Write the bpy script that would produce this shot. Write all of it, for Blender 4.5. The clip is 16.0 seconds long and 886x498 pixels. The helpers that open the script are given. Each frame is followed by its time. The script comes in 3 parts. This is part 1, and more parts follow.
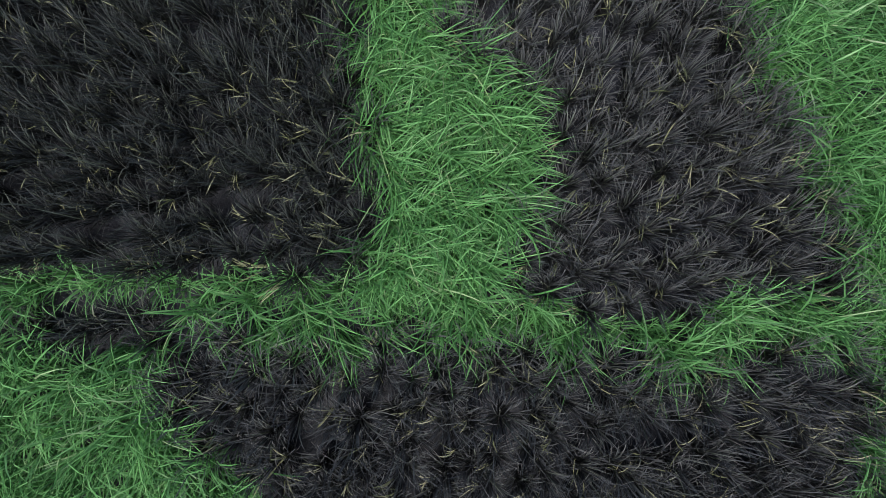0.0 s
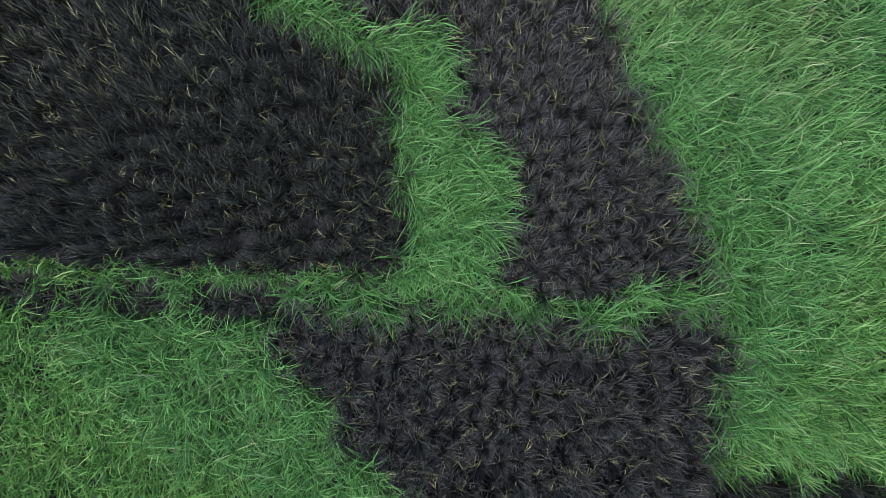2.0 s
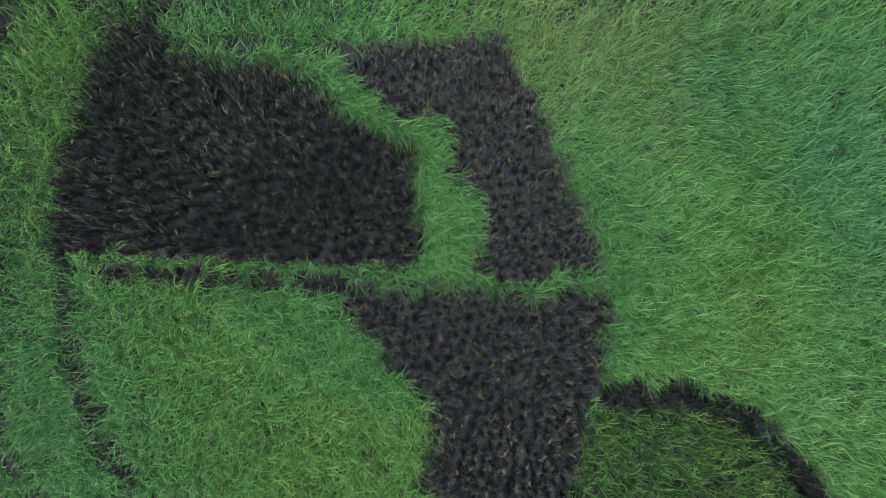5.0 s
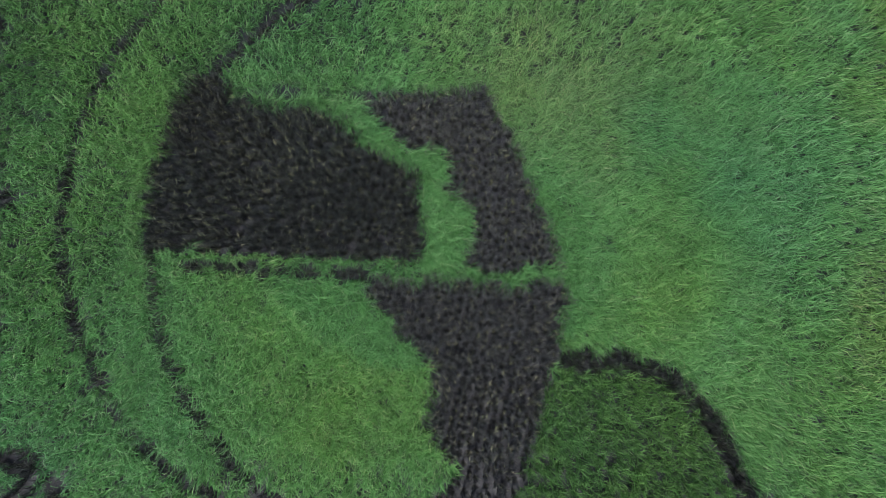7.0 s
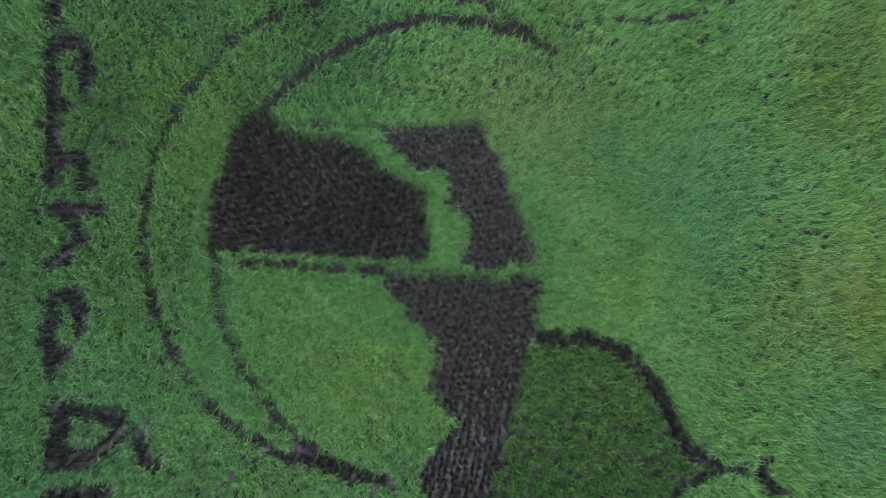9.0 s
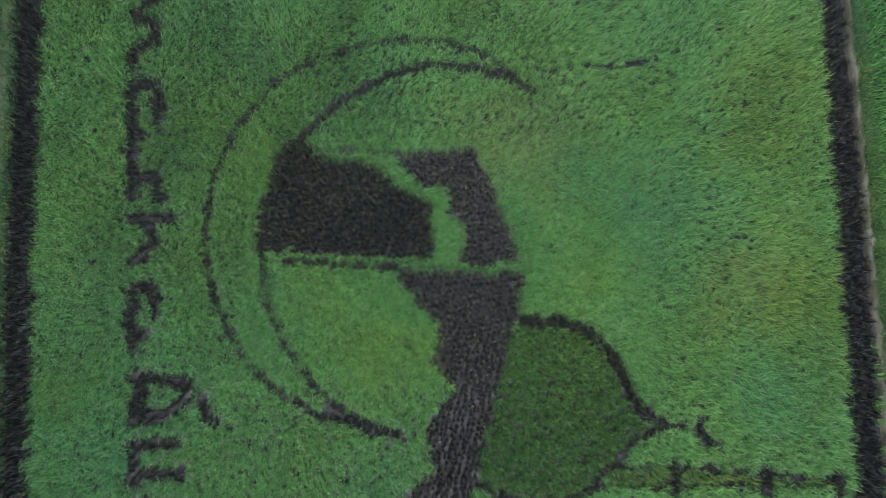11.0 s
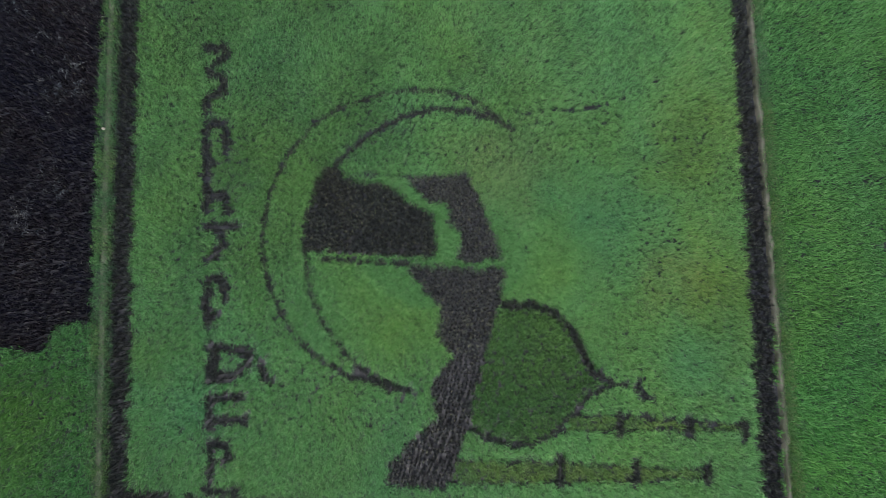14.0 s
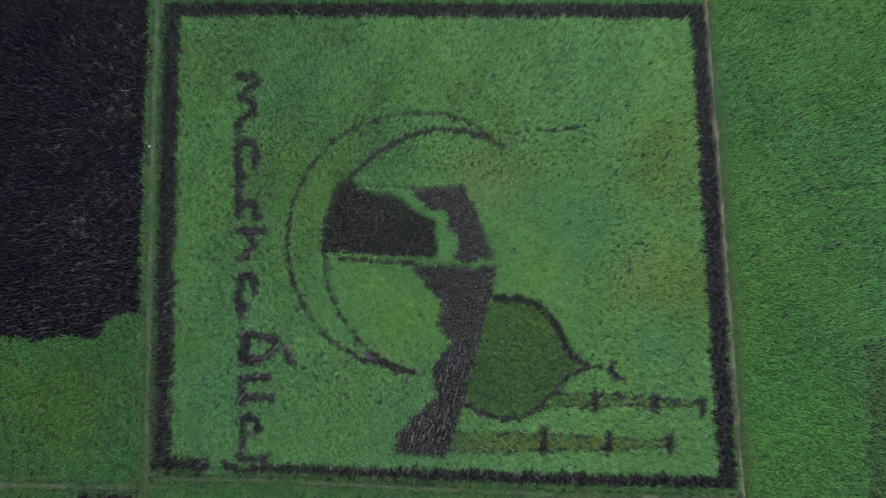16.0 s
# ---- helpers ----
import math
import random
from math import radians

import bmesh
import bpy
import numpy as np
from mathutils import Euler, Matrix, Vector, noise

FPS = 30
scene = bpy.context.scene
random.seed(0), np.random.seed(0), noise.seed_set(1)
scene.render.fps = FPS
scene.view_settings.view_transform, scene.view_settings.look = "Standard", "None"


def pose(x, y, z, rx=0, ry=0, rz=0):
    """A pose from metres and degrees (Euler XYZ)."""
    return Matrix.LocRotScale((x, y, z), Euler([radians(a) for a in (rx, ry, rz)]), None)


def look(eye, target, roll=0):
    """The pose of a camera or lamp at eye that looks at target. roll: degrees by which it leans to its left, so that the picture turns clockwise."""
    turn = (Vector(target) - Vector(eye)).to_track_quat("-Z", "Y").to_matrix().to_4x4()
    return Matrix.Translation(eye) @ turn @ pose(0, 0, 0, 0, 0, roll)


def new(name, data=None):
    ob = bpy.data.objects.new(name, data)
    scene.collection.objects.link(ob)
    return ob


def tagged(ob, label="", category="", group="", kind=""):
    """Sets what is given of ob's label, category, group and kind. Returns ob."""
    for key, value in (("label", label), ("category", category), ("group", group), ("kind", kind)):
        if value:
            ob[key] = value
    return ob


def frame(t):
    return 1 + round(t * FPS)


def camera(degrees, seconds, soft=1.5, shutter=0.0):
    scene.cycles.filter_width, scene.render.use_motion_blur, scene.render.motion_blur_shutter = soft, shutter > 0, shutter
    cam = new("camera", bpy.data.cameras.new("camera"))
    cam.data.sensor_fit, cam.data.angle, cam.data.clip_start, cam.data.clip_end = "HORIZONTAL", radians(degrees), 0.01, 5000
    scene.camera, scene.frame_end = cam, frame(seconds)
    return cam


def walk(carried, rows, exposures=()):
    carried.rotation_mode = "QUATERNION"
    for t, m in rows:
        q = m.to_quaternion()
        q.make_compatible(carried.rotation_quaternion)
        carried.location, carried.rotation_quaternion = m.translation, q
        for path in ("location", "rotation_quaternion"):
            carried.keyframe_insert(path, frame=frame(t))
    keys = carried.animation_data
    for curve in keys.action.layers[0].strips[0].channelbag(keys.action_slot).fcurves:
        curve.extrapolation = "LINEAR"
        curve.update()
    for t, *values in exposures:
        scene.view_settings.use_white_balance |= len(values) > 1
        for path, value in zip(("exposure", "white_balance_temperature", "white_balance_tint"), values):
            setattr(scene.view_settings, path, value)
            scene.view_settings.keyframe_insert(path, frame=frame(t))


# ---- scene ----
# Camera: a drone that looks almost straight down and climbs.
cam = camera(74.0, 16.0, soft=0.5)
# seconds, x, y, height, tilt, lean, turn
PATH = [
    (0.0, 0.269, 0.296, 3.473, 4.08, -0.42, -1.13),
    (0.5, 0.256, 0.280, 3.921, 4.07, -0.33, -1.17),
    (1.0, 0.242, 0.263, 4.390, 4.05, -0.25, -1.21),
    (1.5, 0.230, 0.244, 4.859, 4.04, -0.18, -1.24),
    (2.0, 0.220, 0.221, 5.336, 4.04, -0.11, -1.27),
    (2.5, 0.212, 0.194, 5.840, 4.04, -0.06, -1.29),
    (3.0, 0.206, 0.161, 6.398, 4.06, -0.03, -1.31),
    (3.5, 0.204, 0.121, 7.006, 4.08, -0.01, -1.32),
    (4.0, 0.204, 0.075, 7.630, 4.11, -0.01, -1.31),
    (4.5, 0.206, 0.024, 8.280, 4.14, -0.04, -1.30),
    (5.0, 0.207, -0.032, 8.958, 4.18, -0.09, -1.27),
    (5.5, 0.207, -0.091, 9.650, 4.22, -0.15, -1.24),
    (6.0, 0.204, -0.152, 10.348, 4.27, -0.22, -1.21),
    (6.5, 0.197, -0.213, 11.029, 4.31, -0.29, -1.17),
    (7.0, 0.185, -0.274, 11.712, 4.35, -0.35, -1.13),
    (7.5, 0.169, -0.337, 12.456, 4.40, -0.40, -1.10),
    (8.0, 0.152, -0.401, 13.237, 4.45, -0.43, -1.07),
    (8.5, 0.134, -0.467, 14.019, 4.50, -0.44, -1.05),
    (9.0, 0.117, -0.537, 14.803, 4.55, -0.43, -1.03),
    (9.5, 0.103, -0.612, 15.648, 4.60, -0.40, -1.02),
    (10.0, 0.093, -0.692, 16.549, 4.66, -0.36, -1.01),
    (10.5, 0.086, -0.777, 17.485, 4.72, -0.32, -1.00),
    (11.0, 0.083, -0.867, 18.450, 4.78, -0.27, -1.00),
    (11.5, 0.083, -0.961, 19.430, 4.84, -0.22, -1.00),
    (12.0, 0.084, -1.058, 20.400, 4.91, -0.18, -0.99),
    (12.5, 0.085, -1.158, 21.341, 4.97, -0.15, -0.99),
    (13.0, 0.087, -1.260, 22.252, 5.04, -0.13, -0.98),
    (13.5, 0.088, -1.364, 23.176, 5.11, -0.11, -0.97),
    (14.0, 0.089, -1.470, 24.121, 5.19, -0.10, -0.97),
    (14.5, 0.089, -1.577, 25.064, 5.26, -0.10, -0.96),
    (15.0, 0.089, -1.685, 25.996, 5.34, -0.10, -0.95),
    (15.5, 0.089, -1.793, 26.947, 5.41, -0.11, -0.94),
    (16.0, 0.089, -1.902, 27.941, 5.49, -0.11, -0.93),
]
walk(cam, [(t, pose(x, y, z, rx, ry, rz)) for t, x, y, z, rx, ry, rz in PATH],
     exposures=[(0.0, 0.4), (6.0, 0.46), (16.0, 0.5)])

# ---- light: an overcast sky ----
world = bpy.data.worlds.new("overcast_sky")
scene.world = world
world.use_nodes = True
wn = world.node_tree
sky = wn.nodes.new("ShaderNodeTexSky")
sky.sky_type = "NISHITA"
sky.sun_disc = False
sky.sun_elevation = radians(62)
sky.sun_rotation = radians(200)
sky.air_density, sky.dust_density, sky.ozone_density = 1.0, 4.0, 1.0
wn.nodes["Background"].inputs["Strength"].default_value = 0.12
wn.links.new(sky.outputs["Color"], wn.nodes["Background"].inputs["Color"])
sun = new("sun", bpy.data.lights.new("sun", "SUN"))
sun.data.energy = 2.4
sun.data.angle = radians(15)
sun.data.color = (1.0, 0.965, 0.92)
sun.matrix_world = look((-6, -16, 34), (0, 0, 0))


# ---- materials ----
class Nodes:
    """A node material under construction."""

    def __init__(self, name):
        self.mat = bpy.data.materials.new(name)
        self.mat.use_nodes = True
        self.tree = self.mat.node_tree
        self.tree.nodes.clear()
        self.out = self.node("ShaderNodeOutputMaterial")

    def node(self, kind, **values):
        n = self.tree.nodes.new(kind)
        for key, value in values.items():
            n.inputs[key.replace("_", " ")].default_value = value
        return n

    def link(self, a, b):
        self.tree.links.new(a, b)

    def coords(self):
        return self.node("ShaderNodeTexCoord").outputs["Object"]

    def noise(self, scale, detail=3.0, rough=0.55, vector=None):
        n = self.node("ShaderNodeTexNoise", Scale=scale, Detail=detail, Roughness=rough)
        self.link(vector or self.coords(), n.inputs["Vector"])
        return n.outputs["Fac"]

    def ramp(self, fac, stops, constant=False):
        r = self.node("ShaderNodeValToRGB")
        if constant:
            r.color_ramp.interpolation = "CONSTANT"
        els = r.color_ramp.elements
        while len(els) < len(stops):
            els.new(0.5)
        for e, (p, c) in zip(els, stops):
            e.position = p
            e.color = (*c, 1) if isinstance(c, tuple) else (c, c, c, 1)
        self.link(fac, r.inputs["Fac"])
        return r.outputs["Color"]

    def mix(self, fac, a, b, blend="MIX"):
        m = self.tree.nodes.new("ShaderNodeMix")
        m.data_type, m.blend_type = "RGBA", blend
        for key, value in ((0, fac), (6, a), (7, b)):
            if hasattr(value, "is_linked"):
                self.link(value, m.inputs[key])
            elif isinstance(value, tuple):
                m.inputs[key].default_value = (*value, 1)
            else:
                m.inputs[key].default_value = value
        return m.outputs[2]


def leaf_material(name, stops, patch_a, patch_b, patch_scale, patch_amount, gloss=0.5, through_light=0.3, shine=0.3, spots=(), tip=None, tip_sheen_share=0.0):
    """Rice leaves: a colour for each blade, drifting in patches over the field; spots: centre, radius and tint where the crop stands
    thin and tawny or lush and bluish."""
    n = Nodes(name)
    island = n.node("ShaderNodeNewGeometry").outputs["Random Per Island"]
    blade = n.ramp(island, stops)
    broad = n.ramp(n.noise(patch_scale, 3.0, 0.6), [(0.36, patch_a), (0.64, patch_b)])
    tint = n.mix(patch_amount, blade, n.mix(1.0, blade, broad, "MULTIPLY"))
    if spots:
        wob = n.node("ShaderNodeTexNoise", Scale=0.5, Detail=3.0)
        co = n.coords()
        n.link(co, wob.inputs["Vector"])
        shift = n.node("ShaderNodeVectorMath")
        shift.operation = "MULTIPLY_ADD"
        n.link(wob.outputs["Color"], shift.inputs[0])
        shift.inputs[1].default_value = (4.0, 4.0, 0.0)
        n.link(co, shift.inputs[2])
        for (cx, cy), radius, colour in spots:
            d = n.node("ShaderNodeVectorMath")
            d.operation = "DISTANCE"
            n.link(shift.outputs[0], d.inputs[0])
            d.inputs[1].default_value = (cx + 2.0, cy + 2.0, 0.2)
            f = n.node("ShaderNodeMapRange")
            f.interpolation_type = "SMOOTHSTEP"
            f.inputs["From Min"].default_value, f.inputs["From Max"].default_value = radius * 1.3, radius * 0.2
            n.link(d.outputs["Value"], f.inputs["Value"])
            tint = n.mix(f.outputs["Result"], tint, n.mix(1.0, tint, colour, "MULTIPLY"))
    fine = n.ramp(n.noise(1.6, 2.0), [(0.3, (0.88, 0.89, 0.89)), (0.7, (1.09, 1.08, 1.05))])
    # blade ends paler: dry tips, and sky sheen put into the colour
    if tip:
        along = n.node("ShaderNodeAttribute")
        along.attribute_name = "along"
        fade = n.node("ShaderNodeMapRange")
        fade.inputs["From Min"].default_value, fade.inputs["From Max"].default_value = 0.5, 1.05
        fade.inputs["To Max"].default_value = tip_sheen_share
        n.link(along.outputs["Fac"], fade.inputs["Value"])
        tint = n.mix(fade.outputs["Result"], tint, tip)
    colour = n.mix(1.0, tint, fine, "MULTIPLY")
    p = n.node("ShaderNodeBsdfPrincipled", Roughness=gloss)
    p.inputs["Specular IOR Level"].default_value = shine
    n.link(colour, p.inputs["Base Color"])
    t = n.node("ShaderNodeBsdfTranslucent")
    n.link(colour, t.inputs["Color"])
    m = n.node("ShaderNodeMixShader", Fac=through_light)
    n.link(p.outputs[0], m.inputs[1])
    n.link(t.outputs[0], m.inputs[2])
    n.link(m.outputs[0], n.out.inputs["Surface"])
    return n.mat


TAWNY, LUSH, YELLOW, DEEP = (1.14, 0.9, 1.0), (0.87, 0.97, 1.1), (1.04, 0.87, 0.68), (0.82, 0.82, 0.82)
GREEN = leaf_material(
    "green_rice_leaf",
    [(0.0, (0.05, 0.135, 0.046)), (0.2, (0.082, 0.222, 0.067)), (0.55, (0.13, 0.34, 0.107)), (0.82, (0.178, 0.41, 0.146)), (0.95, (0.235, 0.45, 0.185)), (1.0, (0.33, 0.45, 0.24))],
    (0.9, 0.98, 1.12), (1.07, 1.01, 0.88), 0.16, 0.9, 0.42, 0.26, 0.35,
    [((2.4, 4.2), 2.6, TAWNY), ((-2.6, -1.8), 2.8, (1.07, 1.0, 0.86)), ((4.2, 0.4), 2.0, (1.05, 1.0, 0.86)), ((11.2, 5.0), 3.4, YELLOW), ((11.6, -1.5), 3.0, YELLOW), ((9.6, -0.9), 1.7, (1.1, 0.94, 1.04)), ((7.2, 2.0), 3.0, (0.81, 0.9, 1.0)), ((-11.0, -5.5), 2.4, LUSH), ((-7.5, 3.0), 4.5, DEEP), ((-3.0, 4.9), 2.6, (0.85, 0.85, 0.87)), ((4.5, 6.5), 3.5, (0.88, 0.88, 0.88)), ((-2.5, 7.0), 3.5, (0.86, 0.88, 0.88)), ((-7.5, 10.8), 5.5, DEEP), ((3.0, 11.5), 5.0, (0.9, 0.89, 0.9)), ((5.5, -8.0), 4.0, (1.07, 1.07, 1.04)), ((10.2, -3.8), 2.2, LUSH)])
GREEN_RIGHT = leaf_material(
    "neighbour_rice_leaf",
    [(0.0, (0.044, 0.128, 0.042)), (0.25, (0.072, 0.21, 0.06)), (0.62, (0.096, 0.276, 0.078)), (0.88, (0.128, 0.335, 0.1)), (1.0, (0.185, 0.37, 0.14))],
    (0.86, 0.95, 1.1), (1.07, 1.02, 0.86), 0.11, 0.9, 0.45, 0.4, 0.3,
    [((-17.5, -6.0), 3.5, (1.12, 1.02, 0.86)), ((16.0, -7.0), 4.0, (0.95, 1.06, 0.9))])
DARKGREEN = leaf_material(
    "dark_green_rice_leaf",
    [(0.0, (0.028, 0.062, 0.024)), (0.3, (0.056, 0.132, 0.042)), (0.65, (0.086, 0.205, 0.062)), (0.9, (0.122, 0.28, 0.085)), (1.0, (0.18, 0.33, 0.12))],
    (0.86, 0.96, 1.0), (1.06, 1.05, 0.88), 0.3, 0.8, 0.45, 0.2)
OLIVE = leaf_material(
    "olive_rice_leaf",
    [(0.0, (0.04, 0.075, 0.03)), (0.3, (0.085, 0.165, 0.055)), (0.65, (0.13, 0.26, 0.08)), (0.9, (0.18, 0.34, 0.11)), (1.0, (0.28, 0.36, 0.17))],
    (0.84, 0.98, 1.0), (1.15, 1.04, 0.82), 0.3, 0.8, 0.45, 0.2)
# pale stops and grey tips: partly leaf colour, partly painted sheen
PURPLE = leaf_material(
    "black_rice_leaf",
    [(0.0, (0.0055, 0.006, 0.0068)), (0.45, (0.0105, 0.0118, 0.0128)), (0.68, (0.021, 0.0245, 0.0235)), (0.84, (0.043, 0.053, 0.044)), (0.95, (0.085, 0.105, 0.075)), (1.0, (0.19, 0.22, 0.15))],
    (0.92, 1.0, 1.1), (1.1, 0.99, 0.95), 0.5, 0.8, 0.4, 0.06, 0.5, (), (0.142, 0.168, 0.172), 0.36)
# the same black rice with stronger bluish sheen painted on its tips
SLATE_SHEEN = leaf_material(
    "slate_sheen_black_rice_leaf",
    [(0.0, (0.0055, 0.006, 0.0075)), (0.45, (0.011, 0.012, 0.015)), (0.7, (0.026, 0.029, 0.03)), (0.87, (0.052, 0.063, 0.05)), (0.96, (0.095, 0.115, 0.08)), (1.0, (0.23, 0.26, 0.18))],
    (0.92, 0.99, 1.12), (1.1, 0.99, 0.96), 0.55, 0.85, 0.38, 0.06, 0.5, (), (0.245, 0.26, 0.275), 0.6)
STRAW = leaf_material(
    "rice_seed_head",
    [(0.0, (0.12, 0.145, 0.075)), (0.5, (0.24, 0.26, 0.15)), (1.0, (0.42, 0.43, 0.3))],
    (0.9, 1.0, 0.95), (1.05, 1.0, 0.95), 0.6, 0.5, 0.6, 0.1, 0.2)
NAVY = leaf_material(
    "dark_purple_rice_leaf",
    [(0.0, (0.0075, 0.0076, 0.0115)), (0.5, (0.012, 0.0122, 0.02)), (0.85, (0.0215, 0.0225, 0.034)), (0.96, (0.045, 0.05, 0.06)), (1.0, (0.1, 0.12, 0.1))],
    (0.7, 0.74, 1.0), (1.5, 1.22, 1.0), 0.28, 0.9, 0.55, 0.05, 0.15)
GRASS = leaf_material(
    "bund_grass_leaf",
    [(0.0, (0.022, 0.07, 0.028)), (0.5, (0.055, 0.15, 0.055)), (0.85, (0.105, 0.2, 0.085)), (1.0, (0.22, 0.26, 0.16))],
    (0.8, 0.95, 1.0), (1.25, 1.1, 0.75), 0.4, 0.8)

STRAY = leaf_material(
    "pale_stray_leaf",
    [(0.0, (0.05, 0.055, 0.065)), (0.6, (0.11, 0.12, 0.13)), (1.0, (0.24, 0.25, 0.25))],
    (0.8, 0.95, 1.1), (1.1, 1.05, 0.95), 0.6, 0.7)


def mud_material():
    """Wet paddy mud with thin standing water; fields of crop far off."""
    n = Nodes("wet_mud")
    big = n.noise(2.6, 4.0)
    fine = n.noise(22.0, 5.0, 0.65)
    soil = n.ramp(fine, [(0.3, (0.007, 0.008, 0.01)), (0.55, (0.015, 0.0165, 0.022)), (0.8, (0.03, 0.033, 0.044))])
    wet = n.mix(n.ramp(big, [(0.4, 0.0), (0.62, 1.0)]), soil, (0.025, 0.028, 0.038))
    # beyond the fields built here, patchwork of far paddies
    co = n.coords()
    split = n.node("ShaderNodeSeparateXYZ")
    n.link(co, split.inputs[0])
    sides = []
    for axis, middle, half in (("X", 0.0, 23.4), ("Y", 1.25, 13.9)):
        a = n.node("ShaderNodeMath")
        a.operation = "SUBTRACT"
        n.link(split.outputs[axis], a.inputs[0])
        a.inputs[1].default_value = middle
        b = n.node("ShaderNodeMath")
        b.operation = "ABSOLUTE"
        n.link(a.outputs[0], b.inputs[0])
        c = n.node("ShaderNodeMath")
        c.operation = "DIVIDE"
        n.link(b.outputs[0], c.inputs[0])
        c.inputs[1].default_value = half
        sides.append(c.outputs[0])
    dist = n.node("ShaderNodeMath")
    dist.operation = "MAXIMUM"
    n.link(sides[0], dist.inputs[0])
    n.link(sides[1], dist.inputs[1])
    far = n.node("ShaderNodeMapRange")
    far.inputs["From Min"].default_value, far.inputs["From Max"].default_value = 1.0, 1.03
    n.link(dist.outputs["Value"], far.inputs["Value"])
    cells = n.node("ShaderNodeTexVoronoi", Scale=0.03)
    n.link(co, cells.inputs["Vector"])
    sep = n.node("ShaderNodeSeparateColor")
    n.link(cells.outputs["Color"], sep.inputs["Color"])
    crop = n.ramp(sep.outputs[0], [(0.0, (0.03, 0.085, 0.025)), (0.6, (0.05, 0.12, 0.034)), (1.0, (0.07, 0.11, 0.04))])
    crop = n.mix(1.0, crop, n.ramp(n.noise(3.0, 6.0, 0.7), [(0.3, 0.5), (0.7, 1.2)]), "MULTIPLY")
    colour = n.mix(far.outputs["Result"], wet, crop)
    p = n.node("ShaderNodeBsdfPrincipled")
    p.inputs["Specular IOR Level"].default_value = 0.25
    n.link(colour, p.inputs["Base Color"])
    rough = n.mix(far.outputs["Result"], n.ramp(big, [(0.38, 0.6), (0.62, 0.32)]), (0.8, 0.8, 0.8))
    n.link(rough, p.inputs["Roughness"])
    b = n.node("ShaderNodeBump", Strength=0.5, Distance=0.03)
    n.link(fine, b.inputs["Height"])
    n.link(b.outputs["Normal"], p.inputs["Normal"])
    n.link(p.outputs["BSDF"], n.out.inputs["Surface"])
    return n.mat


def earth_material(name, low, high, pale):
    """Trodden earth with pale dry streaks."""
    n = Nodes(name)
    fine = n.noise(14.0, 6.0, 0.7)
    base = n.ramp(fine, [(0.3, low), (0.7, high)])
    colour = n.mix(n.ramp(n.noise(1.3, 3.0), [(0.45, 0.0), (0.62, 1.0)]), base, pale)
    p = n.node("ShaderNodeBsdfPrincipled", Roughness=0.85)
    n.link(colour, p.inputs["Base Color"])
    b = n.node("ShaderNodeBump", Strength=0.7, Distance=0.03)
    n.link(fine, b.inputs["Height"])
    n.link(b.outputs["Normal"], p.inputs["Normal"])
    n.link(p.outputs["BSDF"], n.out.inputs["Surface"])
    return n.mat


MUD = mud_material()
EARTH = earth_material("bund_earth", (0.02, 0.03, 0.018), (0.045, 0.06, 0.036), (0.065, 0.08, 0.052))
EARTH_PALE = earth_material("dry_bund_earth", (0.035, 0.042, 0.026), (0.07, 0.08, 0.054), (0.115, 0.118, 0.095))
STONE = earth_material("pale_stone", (0.22, 0.2, 0.17), (0.38, 0.35, 0.31), (0.42, 0.4, 0.36))

# ---- plan of the planted picture, metres ----
rng = np.random.default_rng(7)
FIELD = [(-12.6, 12.55), (12.62, 12.0), (12.62, 2.0), (12.65, -9.95), (-5.75, -9.18), (-12.47, -8.66)]
FIELD_OUT = [(-13.45, 13.2), (13.35, 12.75), (13.46, 3.0), (13.42, -10.5), (-5.74, -9.75), (-13.34, -9.35)]

BROW_PATCH = [(-4.45, 4.27), (-4.07, 4.11), (-3.98, 3.94), (-3.92, 3.66), (-3.4, 3.6), (-2.81, 3.45), (-2.15, 3.38), (-1.68, 3.15), (-1.27, 2.76),
              (-0.74, 2.41), (-0.22, 2.17), (-0.19, 1.72), (-0.15, 1.28), (-0.08, 0.72), (-0.14, 0.44), (-0.7, 0.44), (-3.1, 0.6), (-5.49, 0.72), (-5.57, 0.89),
              (-5.51, 1.77), (-5.38, 2.37), (-5.17, 2.96), (-4.95, 3.48), (-4.59, 4.16)]
CHEEK_PATCH = [(-1.28, 3.68), (-0.2, 3.78), (1.2, 3.76), (1.7, 2.6), (2.2, 1.3), (2.58, 0.2), (0.6, 0.24), (0.78, 0.65),
               (0.99, 1.03), (1.05, 1.3), (0.72, 1.5), (0.38, 1.8), (0.45, 2.27), (0.43, 2.58), (-0.18, 2.6), (-0.57, 2.8), (-1.15, 3.38)]
NECK_PATCH = [(-1.1, 0.02), (0.8, -0.08), (2.65, -0.18), (2.5, -1.1), (2.09, -2.37), (1.57, -4.1), (1.03, -6.2), (0.5, -7.75),
              (0.08, -8.75), (-2.26, -8.62), (-1.95, -7.7), (-1.55, -7.2), (-0.8, -6.55), (-0.14, -6.14), (-0.2, -5.5),
              (-0.4, -4.9), (-0.22, -4.45), (0.3, -3.98), (0.5, -3.72), (0.05, -3.05), (-0.06, -2.48), (0.1, -1.8), (-0.2, -1.38), (-0.7, -0.88), (-1.15, -0.25)]
DOME = [(2.49, -1.57), (3.83, -1.65), (4.64, -2.01), (5.21, -2.55), (5.59, -3.19), (5.86, -3.89), (6.3, -4.47), (6.97, -4.86), (6.04, -5.27),
        (5.44, -5.71), (4.95, -6.27), (4.35, -6.82), (3.53, -7.2), (2.72, -7.19), (1.81, -6.89), (1.05, -6.42), (1.6, -4.1), (2.14, -2.37)]
